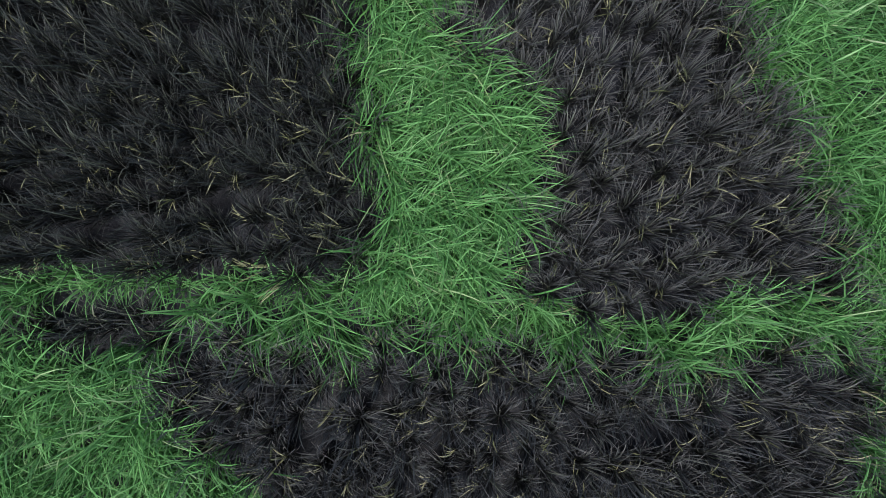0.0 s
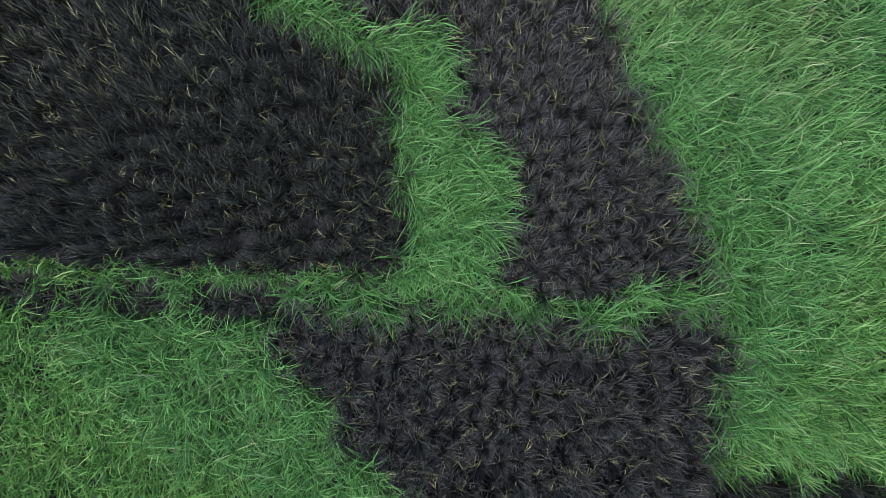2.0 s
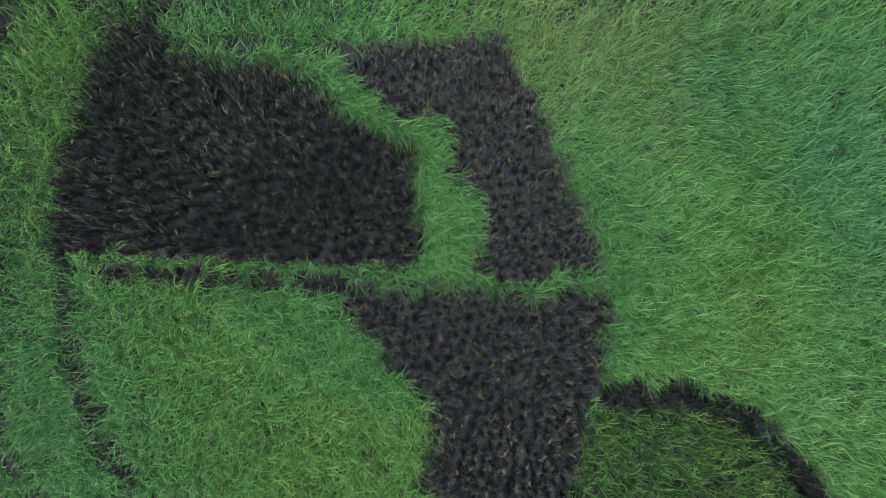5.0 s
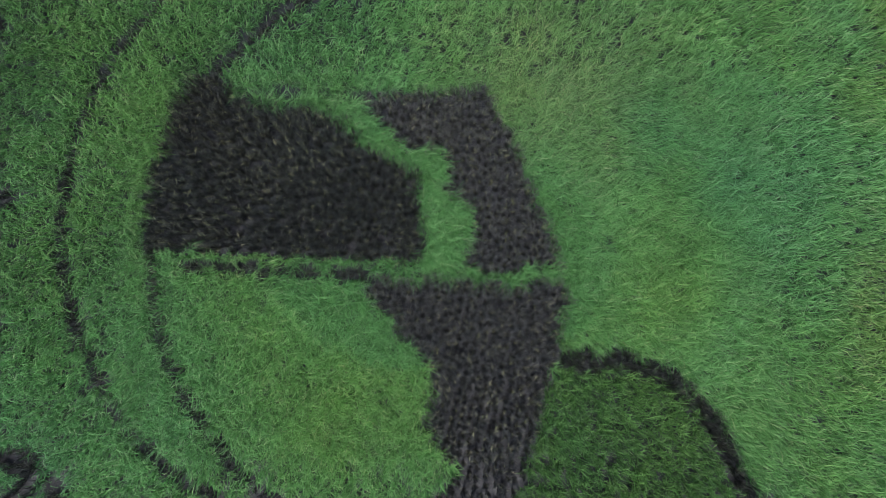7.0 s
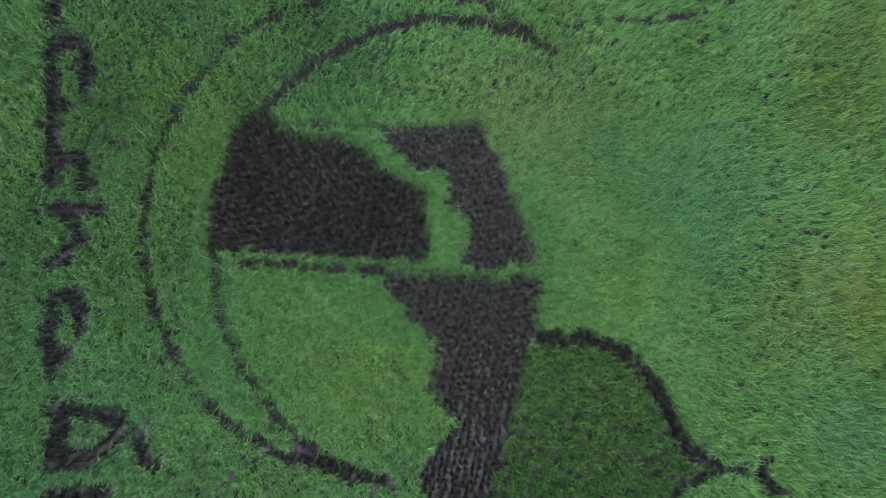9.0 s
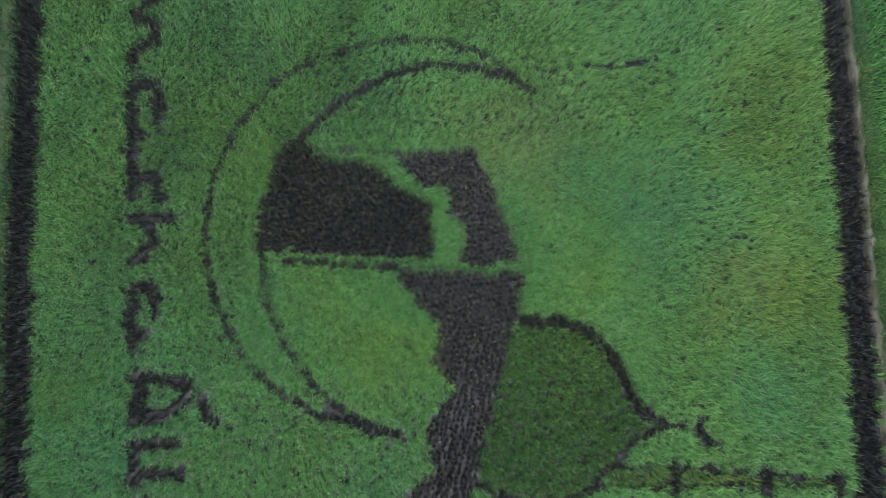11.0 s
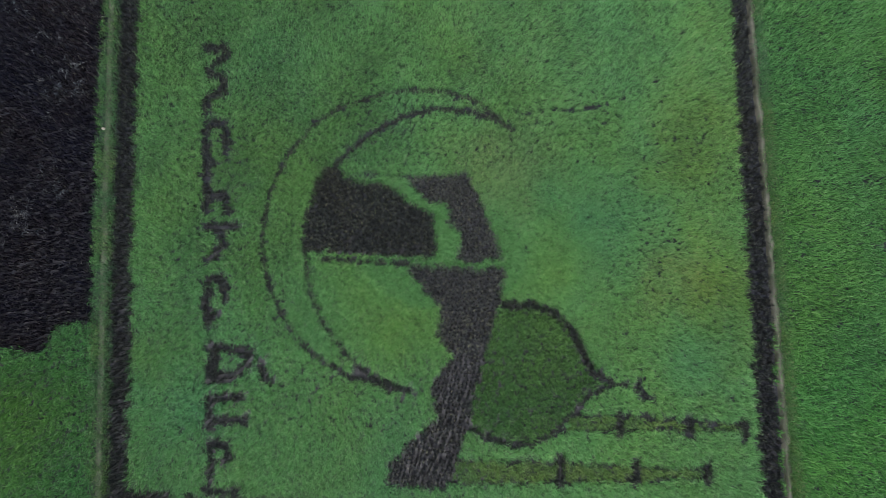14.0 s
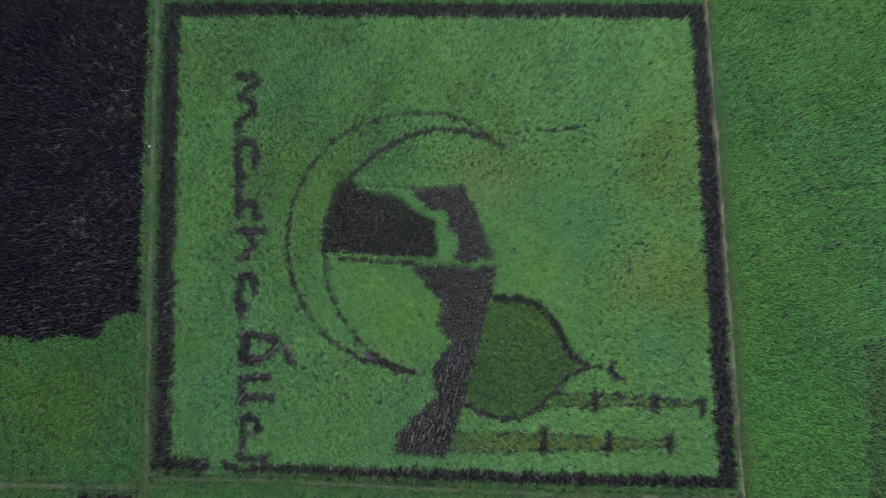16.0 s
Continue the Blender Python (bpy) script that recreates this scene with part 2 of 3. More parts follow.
SHAFTS = [[(5.25, -6.05), (7.0, -6.08), (9.8, -6.35), (11.98, -6.6), (11.97, -6.79), (9.9, -6.71), (7.05, -6.71), (4.87, -6.62)],
          [(0.59, -7.7), (4.61, -7.89), (7.72, -8.07), (10.44, -8.24), (10.43, -8.55), (7.7, -8.63), (4.59, -8.65), (0.32, -8.58)]]
BALCONIES = [[((7.11, -5.98), (7.05, -6.98), 0.17), ((9.92, -6.26), (9.86, -6.86), 0.2), ((12.09, -6.42), (12.07, -7.04), 0.2)],
             [((4.7, -7.64), (4.66, -8.78), 0.2), ((7.68, -7.94), (7.64, -8.78), 0.18), ((10.53, -8.04), (10.5, -8.7), 0.22)]]
DOME_RIM = DOME[:7], DOME[6:8] + [(7.45, -4.9)], DOME[7:16]
CRESCENT_OUT = [(-1.19, -5.04), (-2.4, -4.78), (-3.75, -4.34), (-5.0, -3.57), (-5.82, -2.7), (-6.5, -1.66), (-6.95, -0.6), (-7.16, 0.45), (-7.23, 1.2), (-7.13, 2.2),
                (-6.64, 3.85), (-6.0, 4.94), (-5.18, 5.9), (-4.0, 6.72), (-2.5, 7.2), (-1.0, 7.37), (0.42, 7.31), (1.66, 6.9), (2.5, 6.24), (3.08, 5.68)]
CRESCENT_IN = [(-1.25, -5.0), (-2.4, -4.54), (-3.25, -4.05), (-3.8, -3.52), (-4.22, -2.98), (-4.86, -1.92), (-5.16, -1.1), (-5.35, -0.3), (-5.46, 0.62)]
CRESCENT_TOP = [(-4.25, 4.25), (-3.54, 4.88), (-2.93, 5.42), (-2.17, 5.88), (-1.1, 6.37), (-0.03, 6.56), (1.19, 6.46), (2.11, 6.21), (2.75, 5.9)]
BRIDGE = [(-5.4, 0.57), (-3.7, 0.52), (-2.0, 0.41), (-0.97, 0.35), (-0.1, 0.28), (0.7, 0.1), (1.65, 0.05), (2.68, -0.04)]
FURROW = [(-4.8, 0.36), (-3.5, 0.28), (-2.25, 0.18), (-1.24, 0.1)]
LID_SEAM = [(-3.75, 3.83), (-2.63, 3.77), (-1.3, 3.74)]
FINIAL = [(7.98, -4.73), (7.88, -5.08), (8.07, -5.36), (8.53, -5.43)]
LETTER_M = [[(-9.69, 9.36), (-8.84, 9.36), (-8.8, 8.96), (-9.6, 8.33), (-8.84, 7.91), (-8.92, 7.44), (-9.55, 7.2), (-9.55, 6.6)]]
LETTER_A = [[(-9.6, 6.12), (-9.0, 6.1), (-8.77, 5.77), (-8.76, 5.0)], [(-9.58, 5.95), (-9.55, 3.88)], [(-9.35, 4.4), (-9.2, 4.42)]]
LETTER_S = [[(-9.55, 3.63), (-9.52, 2.45)], [(-9.3, 3.08), (-8.72, 3.12), (-8.72, 2.33)]]
LETTER_H = [[(-9.6, 1.74), (-8.24, 1.73)], [(-8.88, 1.5), (-8.79, 0.94), (-9.5, 0.38)]]
LETTER_SMALL_A = [[(-8.7, -1.28), (-8.82, -0.36), (-9.42, -0.42), (-9.38, -2.22)], [(-9.25, -1.92), (-9.06, -1.9)]]
LETTER_TALL_A = [[(-9.37, -3.12), (-8.93, -3.1), (-7.55, -3.36), (-7.7, -3.75), (-8.12, -4.12), (-9.3, -4.42)], [(-8.93, -3.2), (-9.28, -4.4)], [(-9.15, -3.3), (-9.32, -4.2)]]
ACCENT = [[(-7.14, -3.85), (-7.05, -4.45), (-6.78, -4.5)]]
LETTER_L = [[(-7.95, -5.07), (-9.24, -5.1), (-9.22, -6.3)]]
LETTER_SECOND_L = [[(-7.78, -6.02), (-9.05, -5.96)]]
LETTER_LAST_A = [[(-8.66, -7.6), (-8.36, -7.36), (-8.54, -6.98), (-9.17, -6.9), (-9.12, -8.35)]]
LETTER_LAST_H = [[(-10.06, -8.82), (-9.78, -9.14), (-8.96, -9.34), (-8.25, -9.24)], [(-9.42, -8.68), (-8.0, -8.72), (-8.06, -9.4)]]
LETTERS = (LETTER_M, LETTER_A, LETTER_S, LETTER_H, LETTER_SMALL_A, LETTER_TALL_A, ACCENT, LETTER_L, LETTER_SECOND_L, LETTER_LAST_A, LETTER_LAST_H)


def inside(poly, x, y):
    """Which of the places lie inside the outline."""
    hit = np.zeros(len(x), bool)
    for (ax, ay), (bx, by) in zip(poly, poly[1:] + poly[:1]):
        if ay == by:
            continue
        hit ^= ((ay > y) != (by > y)) & (x < (bx - ax) * (y - ay) / (by - ay) + ax)
    return hit


def panel(poly, x, y, grow=0.06):
    """Inside the outline or within a hand of it."""
    return inside(poly, x, y) | (near(poly + poly[:1], x, y) < grow)


def near(line, x, y):
    """Distance from the places to the line."""
    best = np.full(len(x), 1e9)
    for (ax, ay), (bx, by) in zip(line, line[1:]):
        dx, dy = bx - ax, by - ay
        s = np.clip(((x - ax) * dx + (y - ay) * dy) / (dx * dx + dy * dy), 0, 1)
        best = np.minimum(best, np.hypot(x - ax - s * dx, y - ay - s * dy))
    return best


def drift(x, y, scale, seed):
    """A smooth random field, about -1 to 1."""
    r = np.random.default_rng(seed)
    v = np.zeros(len(x))
    for _ in range(7):
        a, k, p = r.uniform(0, 6.28), r.uniform(0.5, 1.6) / scale, r.uniform(0, 6.28)
        v += np.sin(k * (x * np.cos(a) + y * np.sin(a)) * 6.28 + p)
    return v / 3.2


# ---- planting ----
def tier(x, y):
    """How finely the crop is built: 0 round the middle of the picture to 4 in the neighbouring fields."""
    dx, dy = np.abs(x - 0.35), np.abs(y - 0.3)
    t = np.full(len(x), 4)
    t[(np.abs(x) < 13.35) & (y < 13.3) & (y > -10.6)] = 3
    t[(dx < 11.6) & (dy < 6.9)] = 2
    t[(dx < 6.4) & (dy < 3.8)] = 1
    t[(dx < 3.3) & (dy < 2.0)] = 0
    return t


def blades(x, y, look_of, r):
    """Ribbon leaves that rise from each place and droop; look_of: count by tier, width by tier, length, first and last lean in degrees,
    spread of the hill, the way in which the stand is combed, and how far that way wanders."""
    counts, widths, length, lean0, lean1, spread, bias, wander = look_of
    level = tier(x, y)
    verts, faces, share, total = [], [], [], 0
    for lv in range(5):
        m = level == lv
        if not m.any() or not counts[lv]:
            continue
        c = counts[lv]
        n = m.sum() * c
        hx, hy = np.repeat(x[m], c), np.repeat(y[m], c)
        # each hill has its own vigour and leans its own way, on top of the drift over the field
        vigour = np.repeat(r.normal(1.0, 0.09, m.sum()), c)
        wx = bias[0] + wander * drift(hx, hy, 4.5, 3) + np.repeat(r.normal(0, (0.4 if lv < 3 else 0.25) * wander, m.sum()), c)
        wy = bias[1] + wander * drift(hx, hy, 4.5, 4) + np.repeat(r.normal(0, (0.4 if lv < 3 else 0.25) * wander, m.sum()), c)
        az = r.uniform(0, 2 * np.pi, n)
        ux, uy = np.cos(az) + wx, np.sin(az) + wy
        s = np.hypot(ux, uy) + 1e-6
        push = np.clip(s, 0.4, 1.5)
        ux, uy = ux / s, uy / s
        ln = length * (1.0 if lv < 2 else 0.94) * vigour * r.uniform(0.55, 1.12, n) * (1 + 0.1 * drift(hx, hy, 3.0, 5))
        a0 = np.radians(np.abs(r.normal(lean0, lean0 * 0.55, n)) * push)
        a1 = np.radians(np.clip(r.normal(lean1, 0.3 * lean1, n) * (0.7 + 0.3 * push), 10, 128))
        half = widths[lv] * r.uniform(0.65, 1.25, n) / 2
        sp = spread * (1.0 if lv < 3 else 1.6)
        bx = hx + r.normal(0, sp, n) - 0.16 * bias[0] * length
        by = hy + r.normal(0, sp, n) - 0.16 * bias[1] * length
        twist = r.normal(0, 0.5, n)
        cut, taper = ((0.0, 0.34, 0.6, 0.82, 1.0), (0.55, 1.0, 0.9, 0.62, 0.0)) if lv == 0 else ((0.0, 0.4, 0.74, 1.0), (0.55, 1.0, 0.8, 0.0)) if lv == 1 else ((0.0, 0.52, 1.0), (0.65, 1.0, 0.0))
        # many leaves leave the culm some way up
        lift = np.where(r.uniform(0, 1, n) < (0.5 if lv < 2 else 0.75), r.uniform(0.12, 0.4, n) * length, 0.0)
        ln = np.where(lift > 0, ln * (0.85 if lv < 2 else 0.72), ln)
        px, py, pz = bx.copy(), by.copy(), lift - 0.01
        ring, ways, last = [], [], 0.0
        curl = r.normal(0, 0.55 if lean1 > 60 else 0.8, n)
        for cu, tp in zip(cut, taper):
            if cu:
                mid = (cu + last) / 2
                th = a0 + (a1 - a0) * mid ** 1.3
                step = ln * (cu - last)
                ca, sa = np.cos(curl * mid), np.sin(curl * mid)
                px = px + (ux * ca - uy * sa) * np.sin(th) * step
                py = py + (uy * ca + ux * sa) * np.sin(th) * step
                pz = pz + np.cos(th) * step
                last = cu
            sx, sy = -uy * half * tp, ux * half * tp
            up = np.sin(twist) * half * tp
            ways += [cu, cu] if tp else [cu]
            if tp:
                ring += [np.stack([px - sx, py - sy, np.maximum(pz - up, 0.0)], 1), np.stack([px + sx, py + sy, np.maximum(pz + up, 0.0)], 1)]
            else:
                ring += [np.stack([px, py, np.maximum(pz, 0.01)], 1)]
        k = len(ring)
        verts.append(np.stack(ring, 1).reshape(-1, 3))
        share.append(np.tile(np.array(ways), n))
        base = total + np.arange(n)[:, None] * k
        tri = []
        for q in range(0, k - 3, 2):
            tri += [(q, q + 1, q + 3), (q, q + 3, q + 2)]
        tri.append((k - 3, k - 2, k - 1))
        faces.append((base[:, :, None] + np.array(tri).T[None]).transpose(0, 2, 1).reshape(-1, 3))
        total += n * k
    return np.concatenate(verts), np.concatenate(faces), np.concatenate(share)


def mesh_from(name, verts, faces, share, material):
    me = bpy.data.meshes.new(name)
    nf = len(faces)
    me.vertices.add(len(verts))
    me.vertices.foreach_set("co", verts.astype(np.float32).ravel())
    me.loops.add(nf * 3)
    me.loops.foreach_set("vertex_index", faces.astype(np.int32).ravel())
    me.polygons.add(nf)
    me.polygons.foreach_set("loop_start", np.arange(0, nf * 3, 3, dtype=np.int32))
    me.update(calc_edges=True)
    me.attributes.new("along", "FLOAT", "POINT").data.foreach_set("value", share.astype(np.float32))
    me.materials.append(material)
    me.polygons.foreach_set("use_smooth", np.ones(nf, bool))
    return me


# count by tier, width by tier, length, first lean, last lean, spread of the hill, way of combing, its wander
LOOKS = {
    "green": ((66, 52, 34, 28, 14), (0.0082, 0.009, 0.0135, 0.016, 0.029), 0.45, 12, 86, 0.045, (0.58, -0.5), 0.36),
    "fine": ((38, 30, 20, 12, 8), (0.008, 0.0095, 0.013, 0.018, 0.02), 0.48, 12, 92, 0.03, (1.0, -0.8), 0.3),
    "row": ((46, 38, 24, 12, 8), (0.0074, 0.0088, 0.0125, 0.018, 0.02), 0.29, 11, 88, 0.022, (0.42, -0.4), 0.3),
    "dark": ((124, 98, 56, 38, 18), (0.006, 0.0075, 0.0105, 0.0145, 0.02), 0.38, 13, 36, 0.012, (0.03, -0.03), 0.12),
    "thick": ((112, 88, 46, 32, 16), (0.0062, 0.0076, 0.012, 0.017, 0.034), 0.4, 10, 40, 0.02, (0.03, -0.03), 0.16),
    "thin": ((80, 64, 42, 34, 16), (0.0066, 0.008, 0.0115, 0.016, 0.028), 0.32, 9, 54, 0.028, (0.0, 0.0), 0.18),
    "low": ((50, 40, 24, 20, 10), (0.0066, 0.008, 0.0115, 0.016, 0.028), 0.26, 8, 40, 0.02, (0.0, 0.0), 0.18),
    "darkgreen": ((46, 40, 36, 30, 13), (0.009, 0.0105, 0.0135, 0.017, 0.026), 0.4, 11, 66, 0.04, (0.2, -0.16), 0.3),
    "seed": ((4, 3, 1, 1, 1), (0.006, 0.0078, 0.008, 0.009, 0.009), 0.17, 26, 80, 0.006, (0.0, 0.0), 1.8),
    "grass": ((30, 26, 20, 12, 12), (0.006, 0.008, 0.01, 0.015, 0.015), 0.24, 25, 85, 0.05, (0.0, 0.0), 0.2),
}
MATERIALS = {"green": GREEN, "fine": GREEN, "row": GREEN, "dark": SLATE_SHEEN, "thick": PURPLE, "thin": PURPLE, "low": PURPLE, "darkgreen": DARKGREEN, "grass": GRASS, "seed": STRAW}


def stand(name, x, y, kind, label="", category="", parent=None, group="", z=0.0, material=None):
    """A stand of rice in one mesh."""
    v, f, a = blades(x, y, LOOKS[kind], rng)
    v[:, 2] += z
    ob = new(name, mesh_from(name, v, f, a, material or MATERIALS[kind]))
    ob.parent = parent
    if not parent:
        tagged(ob, label, category, group, "stuff")
    return ob


def clumps(x, y, kind, most):
    """The hills round the middle of the picture stand singly, as parts of their stand; gives back the rest."""
    d = np.hypot((x - 0.3) / 1.6, y - 0.3)
    order = np.argsort(d)
    single, rest = order[:most], order[most:]
    shapes = []
    for _ in range(14):
        v, f, a = blades(np.full(1, 0.35), np.full(1, 0.3), LOOKS[kind], rng)
        shapes.append(mesh_from("rice_clump", v - np.array([0.35, 0.3, 0.0]), f, a, MATERIALS[kind]))
    made = []
    for i in single:
        ob = new("rice_clump", shapes[rng.integers(14)])
        ob.matrix_basis = pose(x[i], y[i], 0, 0, 0, rng.uniform(-40, 40) if kind in ("green", "fine", "row") else rng.uniform(0, 360))
        made.append(ob)
    return made, x[rest], y[rest]


def singled(name, x, y, kind, most, *tags, **more):
    """A stand whose nearest hills are parts of their own; black rice carries pale seed heads."""
    made, rx, ry = clumps(x, y, kind, most)
    ob = stand(name, rx, ry, kind, *tags, **more)
    for c in made:
        c.parent = ob
    if kind in ("dark", "thick"):
        some = rng.uniform(0, 1, len(x)) < 0.85
        heads = stand("seed_heads", x[some] + rng.normal(0, 0.05, some.sum()), y[some] + rng.normal(0, 0.05, some.sum()), "seed", parent=ob, z=0.19)
        tagged(heads, "pale straw-green seed heads")
    return ob


# ---- ground ----
def ground_sheet():
    bm = bmesh.new()
    edges = sorted({*np.linspace(-30, 30, 61).round(2), -2500.0, -900.0, -300.0, -110.0, -50.0, 50.0, 110.0, 300.0, 900.0, 2500.0})
    grid = [[bm.verts.new((a, b, 0.02 * noise.noise((a * 0.7, b * 0.7, 0)) - 0.01)) for b in edges] for a in edges]
    for i in range(len(edges) - 1):
        for j in range(len(edges) - 1):
            bm.faces.new((grid[i][j], grid[i + 1][j], grid[i + 1][j + 1], grid[i][j + 1]))
    me = bpy.data.meshes.new("ground")
    bm.to_mesh(me)
    bm.free()
    me.materials.append(MUD)
    me.polygons.foreach_set("use_smooth", [True] * len(me.polygons))
    return tagged(new("ground", me), "wet dark paddy mud with thin standing water", "ground", kind="structure")


ground_sheet()


def bund(name, line, half, height, label):
    """A low earth bank with a rounded, uneven top along a line."""
    pts = [Vector((*p, 0)) for p in line]
    fine = []
    for a, b in zip(pts, pts[1:]):
        k = max(2, int((b - a).length / 0.12))
        fine += [a.lerp(b, i / k) for i in range(k)]
    fine.append(pts[-1])
    bm = bmesh.new()
    rows = []
    for i, p in enumerate(fine):
        d = (fine[min(i + 1, len(fine) - 1)] - fine[max(i - 1, 0)]).normalized()
        side = Vector((-d.y, d.x, 0))
        row = []
        for s, h in ((-1.35, -0.12), (-1.05, 0.45), (-0.7, 0.9), (-0.3, 1.0), (0.1, 0.94), (0.5, 1.0), (0.8, 0.8), (1.05, 0.4), (1.35, -0.12)):
            q = p + side * half * s
            w = noise.noise((q.x * 2.2, q.y * 2.2, 1)) * 0.06 + noise.noise((q.x * 9, q.y * 9, 5)) * 0.02
            row.append(bm.verts.new((q.x + w, q.y + w * 0.5, height * h + w * 0.8)))
        rows.append(row)
    for a, b in zip(rows, rows[1:]):
        for j in range(len(a) - 1):
            bm.faces.new((a[j], b[j], b[j + 1], a[j + 1]))
    bmesh.ops.recalc_face_normals(bm, faces=bm.faces)
    me = bpy.data.meshes.new(name)
    bm.to_mesh(me)
    bm.free()
    me.materials.append(EARTH_PALE if "east" in name else EARTH)
    me.polygons.foreach_set("use_smooth", [True] * len(me.polygons))
    return tagged(new(name, me), label, "earth bund", "earth bunds between the fields", "structure")


BUNDS = [
    ("bund_west", [(-13.75, 24.0), (-13.7, 11.5), (-13.68, 2.0), (-13.55, -9.4), (-13.5, -22.0)], 0.17),
    ("bund_east", [(13.35, 24.0), (13.45, 11.1), (13.58, 4.0), (13.66, -3.0), (13.75, -10.6), (13.8, -22.0)], 0.1),
    ("bund_south", [(-13.2, -9.55), (-7.2, -9.75), (0.0, -10.25), (6.0, -10.6), (13.4, -10.85)], 0.13),
    ("bund_south_west", [(-30.0, -9.4), (-20.0, -9.68), (-16.9, -9.85), (-13.9, -9.85)], 0.15),
]
for nm, line, half in BUNDS:
    bund(nm, line, half, 0.24, "low trodden earth bund with pale dry soil and grass")

# ---- where each hill of rice stands ----
STEP = 0.17
gx, gy = np.meshgrid(np.arange(-32, 32, STEP), np.arange(-26, 26, STEP))
gx[::2] += STEP / 2
ROW = radians(9)
gx, gy = gx * math.cos(ROW) - gy * math.sin(ROW), gx * math.sin(ROW) + gy * math.cos(ROW)
keep = (np.abs(gx) < 23.6) & (gy > -12.8) & (gy < 15.3)
hx = gx[keep] + rng.normal(0, 0.028, keep.sum())
hy = gy[keep] + rng.normal(0, 0.028, keep.sum())
# looser planting away from the middle of the picture
loose = tier(hx, hy) > 1
hx[loose] += rng.normal(0, 0.022, loose.sum())
hy[loose] += rng.normal(0, 0.022, loose.sum())
# ragged edges of hand planting
ex, ey = hx + 0.05 * drift(hx, hy, 0.6, 11), hy + 0.05 * drift(hx, hy, 0.6, 12)
free = np.ones(len(hx), bool)


def take(mask):
    """Gives the free hills under the mask to a stand."""
    global free
    m = mask & free
    free &= ~mask
    return hx[m], hy[m]


for nm, line, half in BUNDS:
    free &= near(line, hx, hy) > half + 0.1
in_field = inside(FIELD_OUT, hx, hy)
in_art = inside(FIELD, ex, ey) & (near(FIELD + FIELD[:1], ex, ey) > 0.08)
in_art |= inside([(-10.7, -8.3), (-8.3, -8.3), (-8.27, -9.6), (-10.67, -9.5)], ex, ey)

def line_hills(lines, half, gap):
    """Hills set out along drawn lines, a few rows wide; the field's own hills there give way."""
    global free
    px, py = [], []
    for line in lines:
        free &= near(line, hx, hy) > half + gap
        rows = max(1, round(2 * half / 0.1))
        for (ax, ay), (bx, by) in zip(line, line[1:]):
            length = math.hypot(bx - ax, by - ay)
            n = max(2, round(length / 0.13))
            for row in range(rows):
                off = 0 if rows == 1 else half * (2 * row / (rows - 1) - 1)
                s = (np.arange(n) + 0.5) / n
                px.append(ax + s * (bx - ax) - (by - ay) / length * off + rng.normal(0, 0.03, n))
                py.append(ay + s * (by - ay) + (bx - ax) / length * off + rng.normal(0, 0.03, n))
    return np.concatenate(px), np.concatenate(py)


# bare lines: the furrow beside the nose bridge, footpaths through the crop
free &= near(FURROW, ex, ey) > 0.11
free &= near(LID_SEAM, ex, ey) > 0.115
for line, half in (([(14.2, 3.2), (17.85, 3.25), (21.1, 3.6), (27, 4.0)], 0.07),
                   ([(14.2, 0.3), (17.64, 0.5), (20.85, 0.77), (27, 1.2)], 0.06), ([(3.3, 6.26), (6.43, 6.51), (9.18, 7.42)], 0.08), ([(-3.3, -6.5), (-2.05, -5.7), (-0.9, -4.95)], 0.07)):
    free &= (near(line, ex, ey) > half) | (rng.uniform(0, 1, len(hx)) < 0.5)

# small gaps where hills failed
for px, py, radius in ((9.28, 7.55, 0.16), (6.5, 6.55, 0.12), (3.43, 6.32, 0.12), (9.61, 0.92, 0.14), (9.67, -1.55, 0.14), (-1.9, 4.97, 0.13), (9.89, 5.19, 0.14), (9.93, -4.33, 0.12), (-6.55, -7.1, 0.14), (-5.2, -7.1, 0.12)):
    free &= np.hypot(hx - px, hy - py) > radius * 0.75

# the single green row between the black panels
wide_row, thin_row = line_hills([BRIDGE[:5]], 0.075, 0.015), line_hills([BRIDGE[4:]], 0.03, 0.03)
bridge_hills = [np.concatenate(p) for p in zip(wide_row, thin_row)]

furrow_hills = line_hills([FURROW], 0.0, 0.06)

# writing
for strokes in LETTERS:
    lx, ly = line_hills(strokes, 0.12, 0.095)
    tagged(stand("letter", lx, ly, "thin", "letter stroke planted in blackish purple rice among green", "letter", group="planted letters"), kind="thing")

# dome, minarets
for shaft, rings in zip(SHAFTS, BALCONIES):
    root = tagged(new("minaret"), "minaret shape of dark green rice outlined in black rice", "minaret", "planted minarets")
    for a, b, half in rings:
        stand("balcony", *line_hills([[a, b]], half * 0.5, 0.09), "thin", parent=root)
    half_way = len(shaft) // 2
    for side in (shaft[:half_way], shaft[half_way:]):
        stand("outline", *line_hills([side], 0.0, 0.06), "low", parent=root)
    stand("shaft", *take(inside(shaft, ex, ey)), "darkgreen", parent=root, material=OLIVE)
stand("finial", *line_hills([FINIAL], 0.06, 0.11), "thin", "small hooked finial shape of black rice", "finial")
dome = tagged(new("dome"), "onion dome shape of dark green rice rimmed in black rice", "dome")
stand("rim", *line_hills([DOME_RIM[0]], 0.08, 0.1), "thick", parent=dome)
stand("tip", *line_hills([DOME_RIM[1]], 0.03, 0.09), "thin", parent=dome)
stand("rim", *line_hills([DOME_RIM[2]], 0.04, 0.09), "thin", parent=dome)
neck = panel(NECK_PATCH, ex, ey)
stand("fill", *take(inside(DOME, ex, ey) & ~neck), "darkgreen", parent=dome)

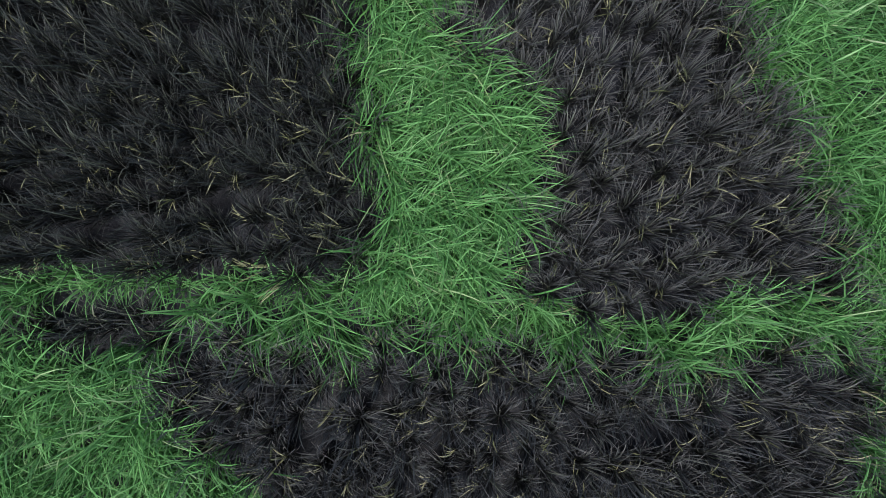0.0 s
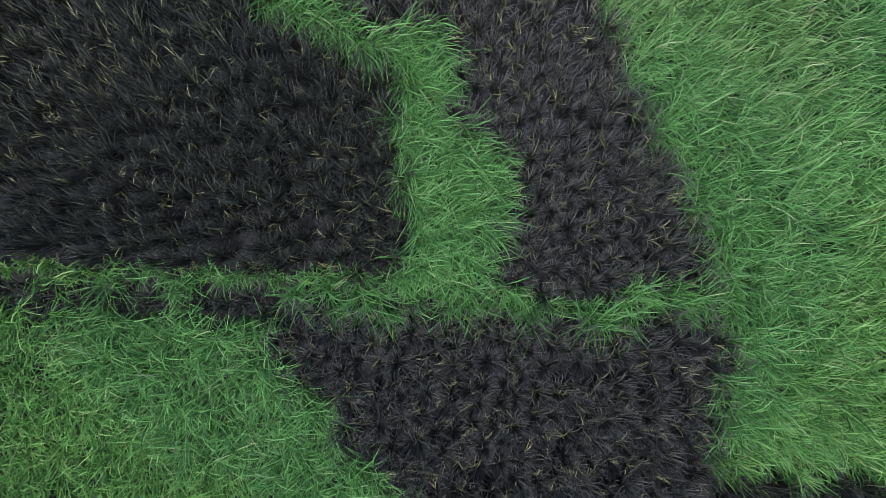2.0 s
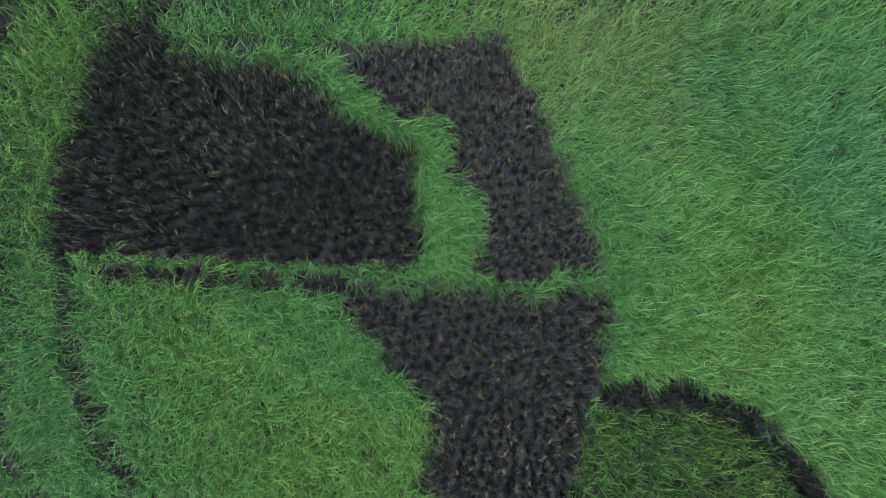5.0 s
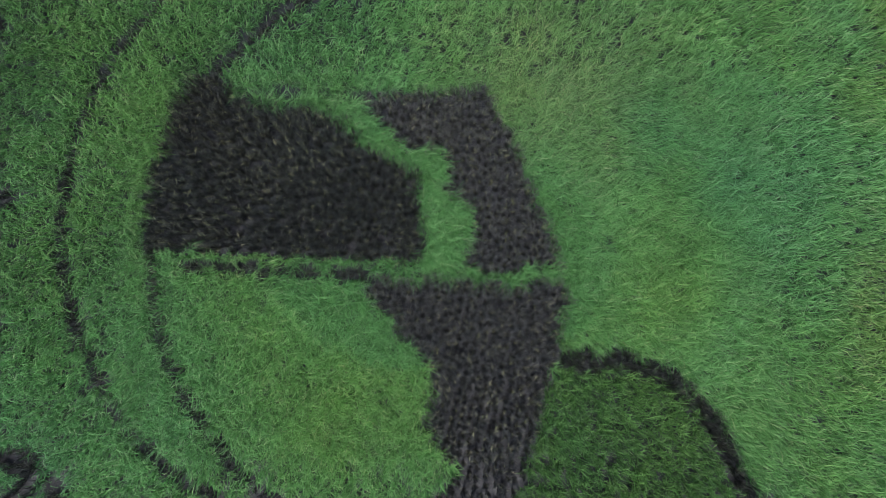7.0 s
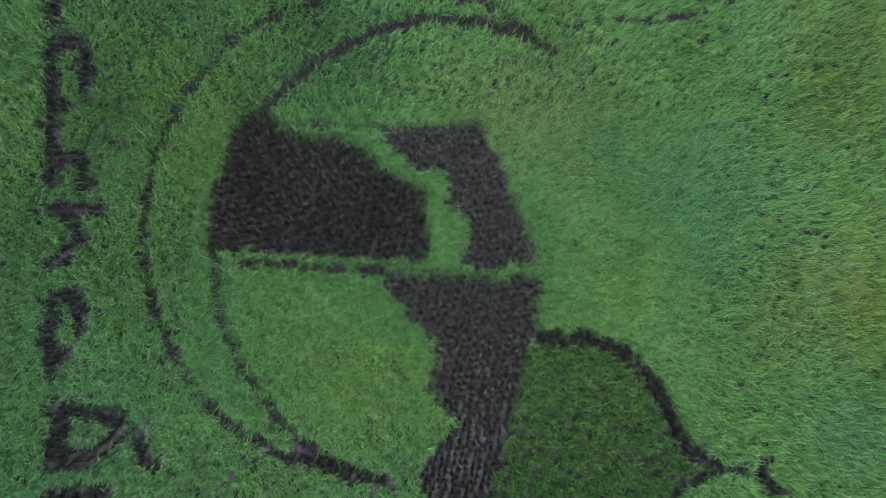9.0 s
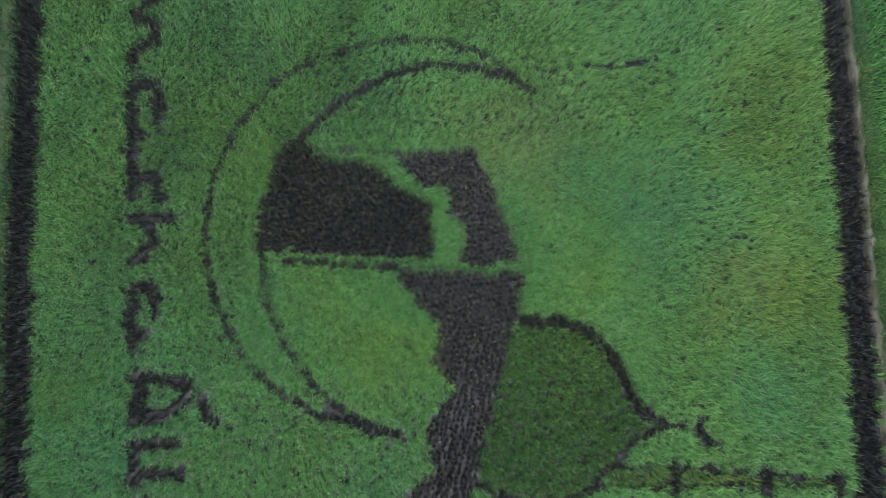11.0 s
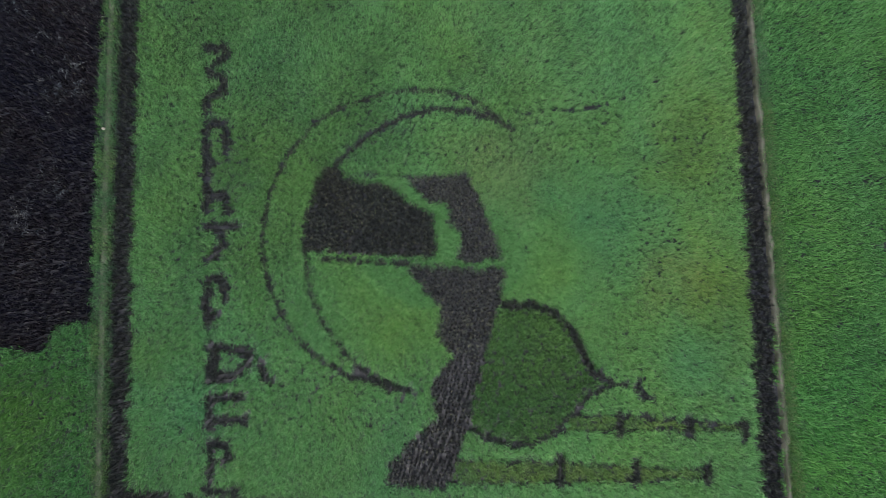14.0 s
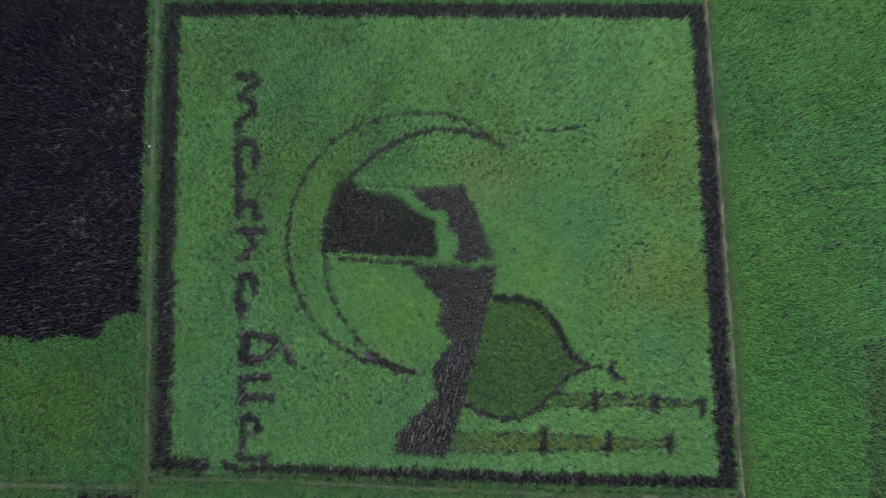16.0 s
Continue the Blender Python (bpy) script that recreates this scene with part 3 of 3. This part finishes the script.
# the lid and nose of green between the brow and the cheek, set closer
LID = [(-3.92, 3.72), (-2.63, 3.66), (-1.28, 3.62), (-1.15, 3.38), (-0.57, 2.8), (-0.18, 2.6), (0.43, 2.58), (0.45, 2.27), (0.38, 1.8), (0.72, 1.5), (1.05, 1.3), (0.99, 1.03),
       (0.78, 0.65), (0.6, 0.15), (-0.05, 0.25), (-0.08, 0.72), (-0.15, 1.28), (-0.19, 1.72), (-0.22, 2.17), (-0.74, 2.41), (-1.27, 2.76), (-1.68, 3.15), (-2.15, 3.38), (-2.81, 3.45), (-3.4, 3.6)]
cx, cy = np.meshgrid(np.arange(-4.2, 1.3, 0.115), np.arange(0.1, 3.9, 0.115))
cx = (cx + rng.normal(0, 0.03, cx.shape)).ravel()
cy = (cy + rng.normal(0, 0.03, cy.shape)).ravel()
m = inside(LID, cx, cy) & (near(LID + LID[:1], cx, cy) > 0.05)
free &= ~(inside(LID, hx, hy) & (near(LID + LID[:1], hx, hy) > 0.07))
lid_hills = cx[m], cy[m]

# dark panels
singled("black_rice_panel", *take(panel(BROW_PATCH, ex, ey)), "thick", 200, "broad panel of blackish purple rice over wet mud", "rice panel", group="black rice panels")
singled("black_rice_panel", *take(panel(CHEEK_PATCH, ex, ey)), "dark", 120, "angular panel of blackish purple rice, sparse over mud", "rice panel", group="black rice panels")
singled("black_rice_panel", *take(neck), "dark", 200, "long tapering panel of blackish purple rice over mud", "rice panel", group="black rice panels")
singled("green_rice_lid", *lid_hills, "fine", 150, "slender bent stand of bright green rice between black panels", "rice stand")
stand("furrow_rice", *furrow_hills, "thin", "thin dark row of stunted black rice in a furrow", "rice row")
singled("green_rice_row", *bridge_hills, "row", 40, "narrow row of bright green rice between black panels", "rice row")

# crescent outlines
stand("crescent_line", *line_hills([CRESCENT_OUT], 0.0, 0.122), "thin", "thin curved line of black rice, outer crescent", "rice line", group="crescent lines")
stand("crescent_line", *line_hills([CRESCENT_IN, [(-1.6, -4.95), (-3.0, -4.38)]], 0.0, 0.125), "thin", "thin curved line of black rice, inner crescent", "rice line", group="crescent lines")
stand("crescent_line", *line_hills([CRESCENT_TOP], 0.07, 0.09), "thin", "curved line of black rice, upper inner crescent", "rice line", group="crescent lines")

# green ground of the picture and its dark border
singled("green_rice", *take(in_art), "green", 200, "dense bright green rice with drooping leaves", "rice crop")
stand("border_rice", *take(in_field), "thick", "dark border band of black rice round the picture", "rice border")

# neighbouring fields
west = hx < -13.6
purple_field = west & (hy > np.interp(hx, [-28, -20.4, -18.8, -17.7, -16.1, -15.5, -13.8], [-3.0, -3.05, -3.25, -3.0, -3.25, -2.2, -1.9])) & (hx < -14.05)
stand("dark_rice_field", *take(purple_field), "thick", "neighbouring field of dark purple rice", "rice crop", material=NAVY)
dark_corner = west & (hx > -16.6) & (hy < -10.05)
stand("dark_rice_patch", *take(dark_corner), "thick", "small patch of dark purple rice beside the bund", "rice crop", material=NAVY)
stand("green_rice_field", *take(west), "green", "bright green rice of the neighbouring field", "rice crop", material=GREEN_RIGHT)
stand("dull_rice_strip", *take((hx > 19.45 + (hy + 11) * 0.05) & (hy < -3.75)), "darkgreen", "duller bluish green rice of a further field", "rice crop")
stand("green_rice_field", *take(hx > 13.4), "green", "green rice of the neighbouring field", "rice crop", material=GREEN_RIGHT)
stand("green_rice_field", *take(np.ones(len(hx), bool)), "green", "green rice beyond the border", "rice crop", material=GREEN_RIGHT)

# stray pale tufts among the dark purple field
sx, sy = [], []
for px, py, n in ((-16.2, 10.4, 9), (-15.2, 8.4, 14), (-16.0, 7.4, 10), (-17.0, 2.4, 18), (-15.8, 3.6, 10), (-18.2, 6.2, 8), (-15.0, 7.6, 9), (-17.6, 11.4, 8), (-14.6, 10.9, 6), (-15.4, 11.6, 6)):
    sx.append(px + rng.normal(0, 0.35, n))
    sy.append(py + rng.normal(0, 0.5, n))
stand("stray_grass", np.concatenate(sx), np.concatenate(sy), "fine", "pale stray grass tufts among dark purple rice", "grass", z=0.2, material=STRAY)

# grass on the bunds
for nm, line, half in BUNDS:
    pts = []
    for (ax, ay), (bx, by) in zip(line, line[1:]):
        length = math.hypot(bx - ax, by - ay)
        n = int(length * 70)
        s = rng.uniform(0, 1, n)
        off = (half * 0.2 + 0.36 * rng.uniform(0, 1, n) ** 1.1) * rng.choice([-1, 1], n)
        if "east" in nm:
            off = np.abs(off) + half * 0.2
        dx, dy = (bx - ax) / length, (by - ay) / length
        pts.append(np.stack([ax + s * (bx - ax) - dy * off, ay + s * (by - ay) + dx * off], 1))
    p = np.concatenate(pts)
    p = p[(np.abs(p[:, 0]) < 23.6) & (p[:, 1] > -12.8) & (p[:, 1] < 15.3)]
    stand("bund_grass", p[:, 0], p[:, 1], "grass", "short wild grass along the earth bund", "grass", z=0.17)


def stone(x, y, z, size):
    """A weathered stone with a flattened, irregular form."""
    bm = bmesh.new()
    bmesh.ops.create_icosphere(bm, subdivisions=3, radius=size)
    for v in bm.verts:
        k = 1 + 0.28 * noise.noise(v.co * 2.2 / size * 0.5) + 0.08 * noise.noise(v.co * 7 / size * 0.5)
        v.co = Vector((v.co.x * k * 1.15, v.co.y * k * 0.85, v.co.z * k * 0.6))
    me = bpy.data.meshes.new("stone")
    bm.to_mesh(me)
    bm.free()
    me.materials.append(STONE)
    me.polygons.foreach_set("use_smooth", [True] * len(me.polygons))
    ob = new("stone", me)
    ob.location = (x, y, z)
    return tagged(ob, "small pale weathered stone lying on the grassy bund", "stone")


stone(-13.84, 5.95, 0.25, 0.07)
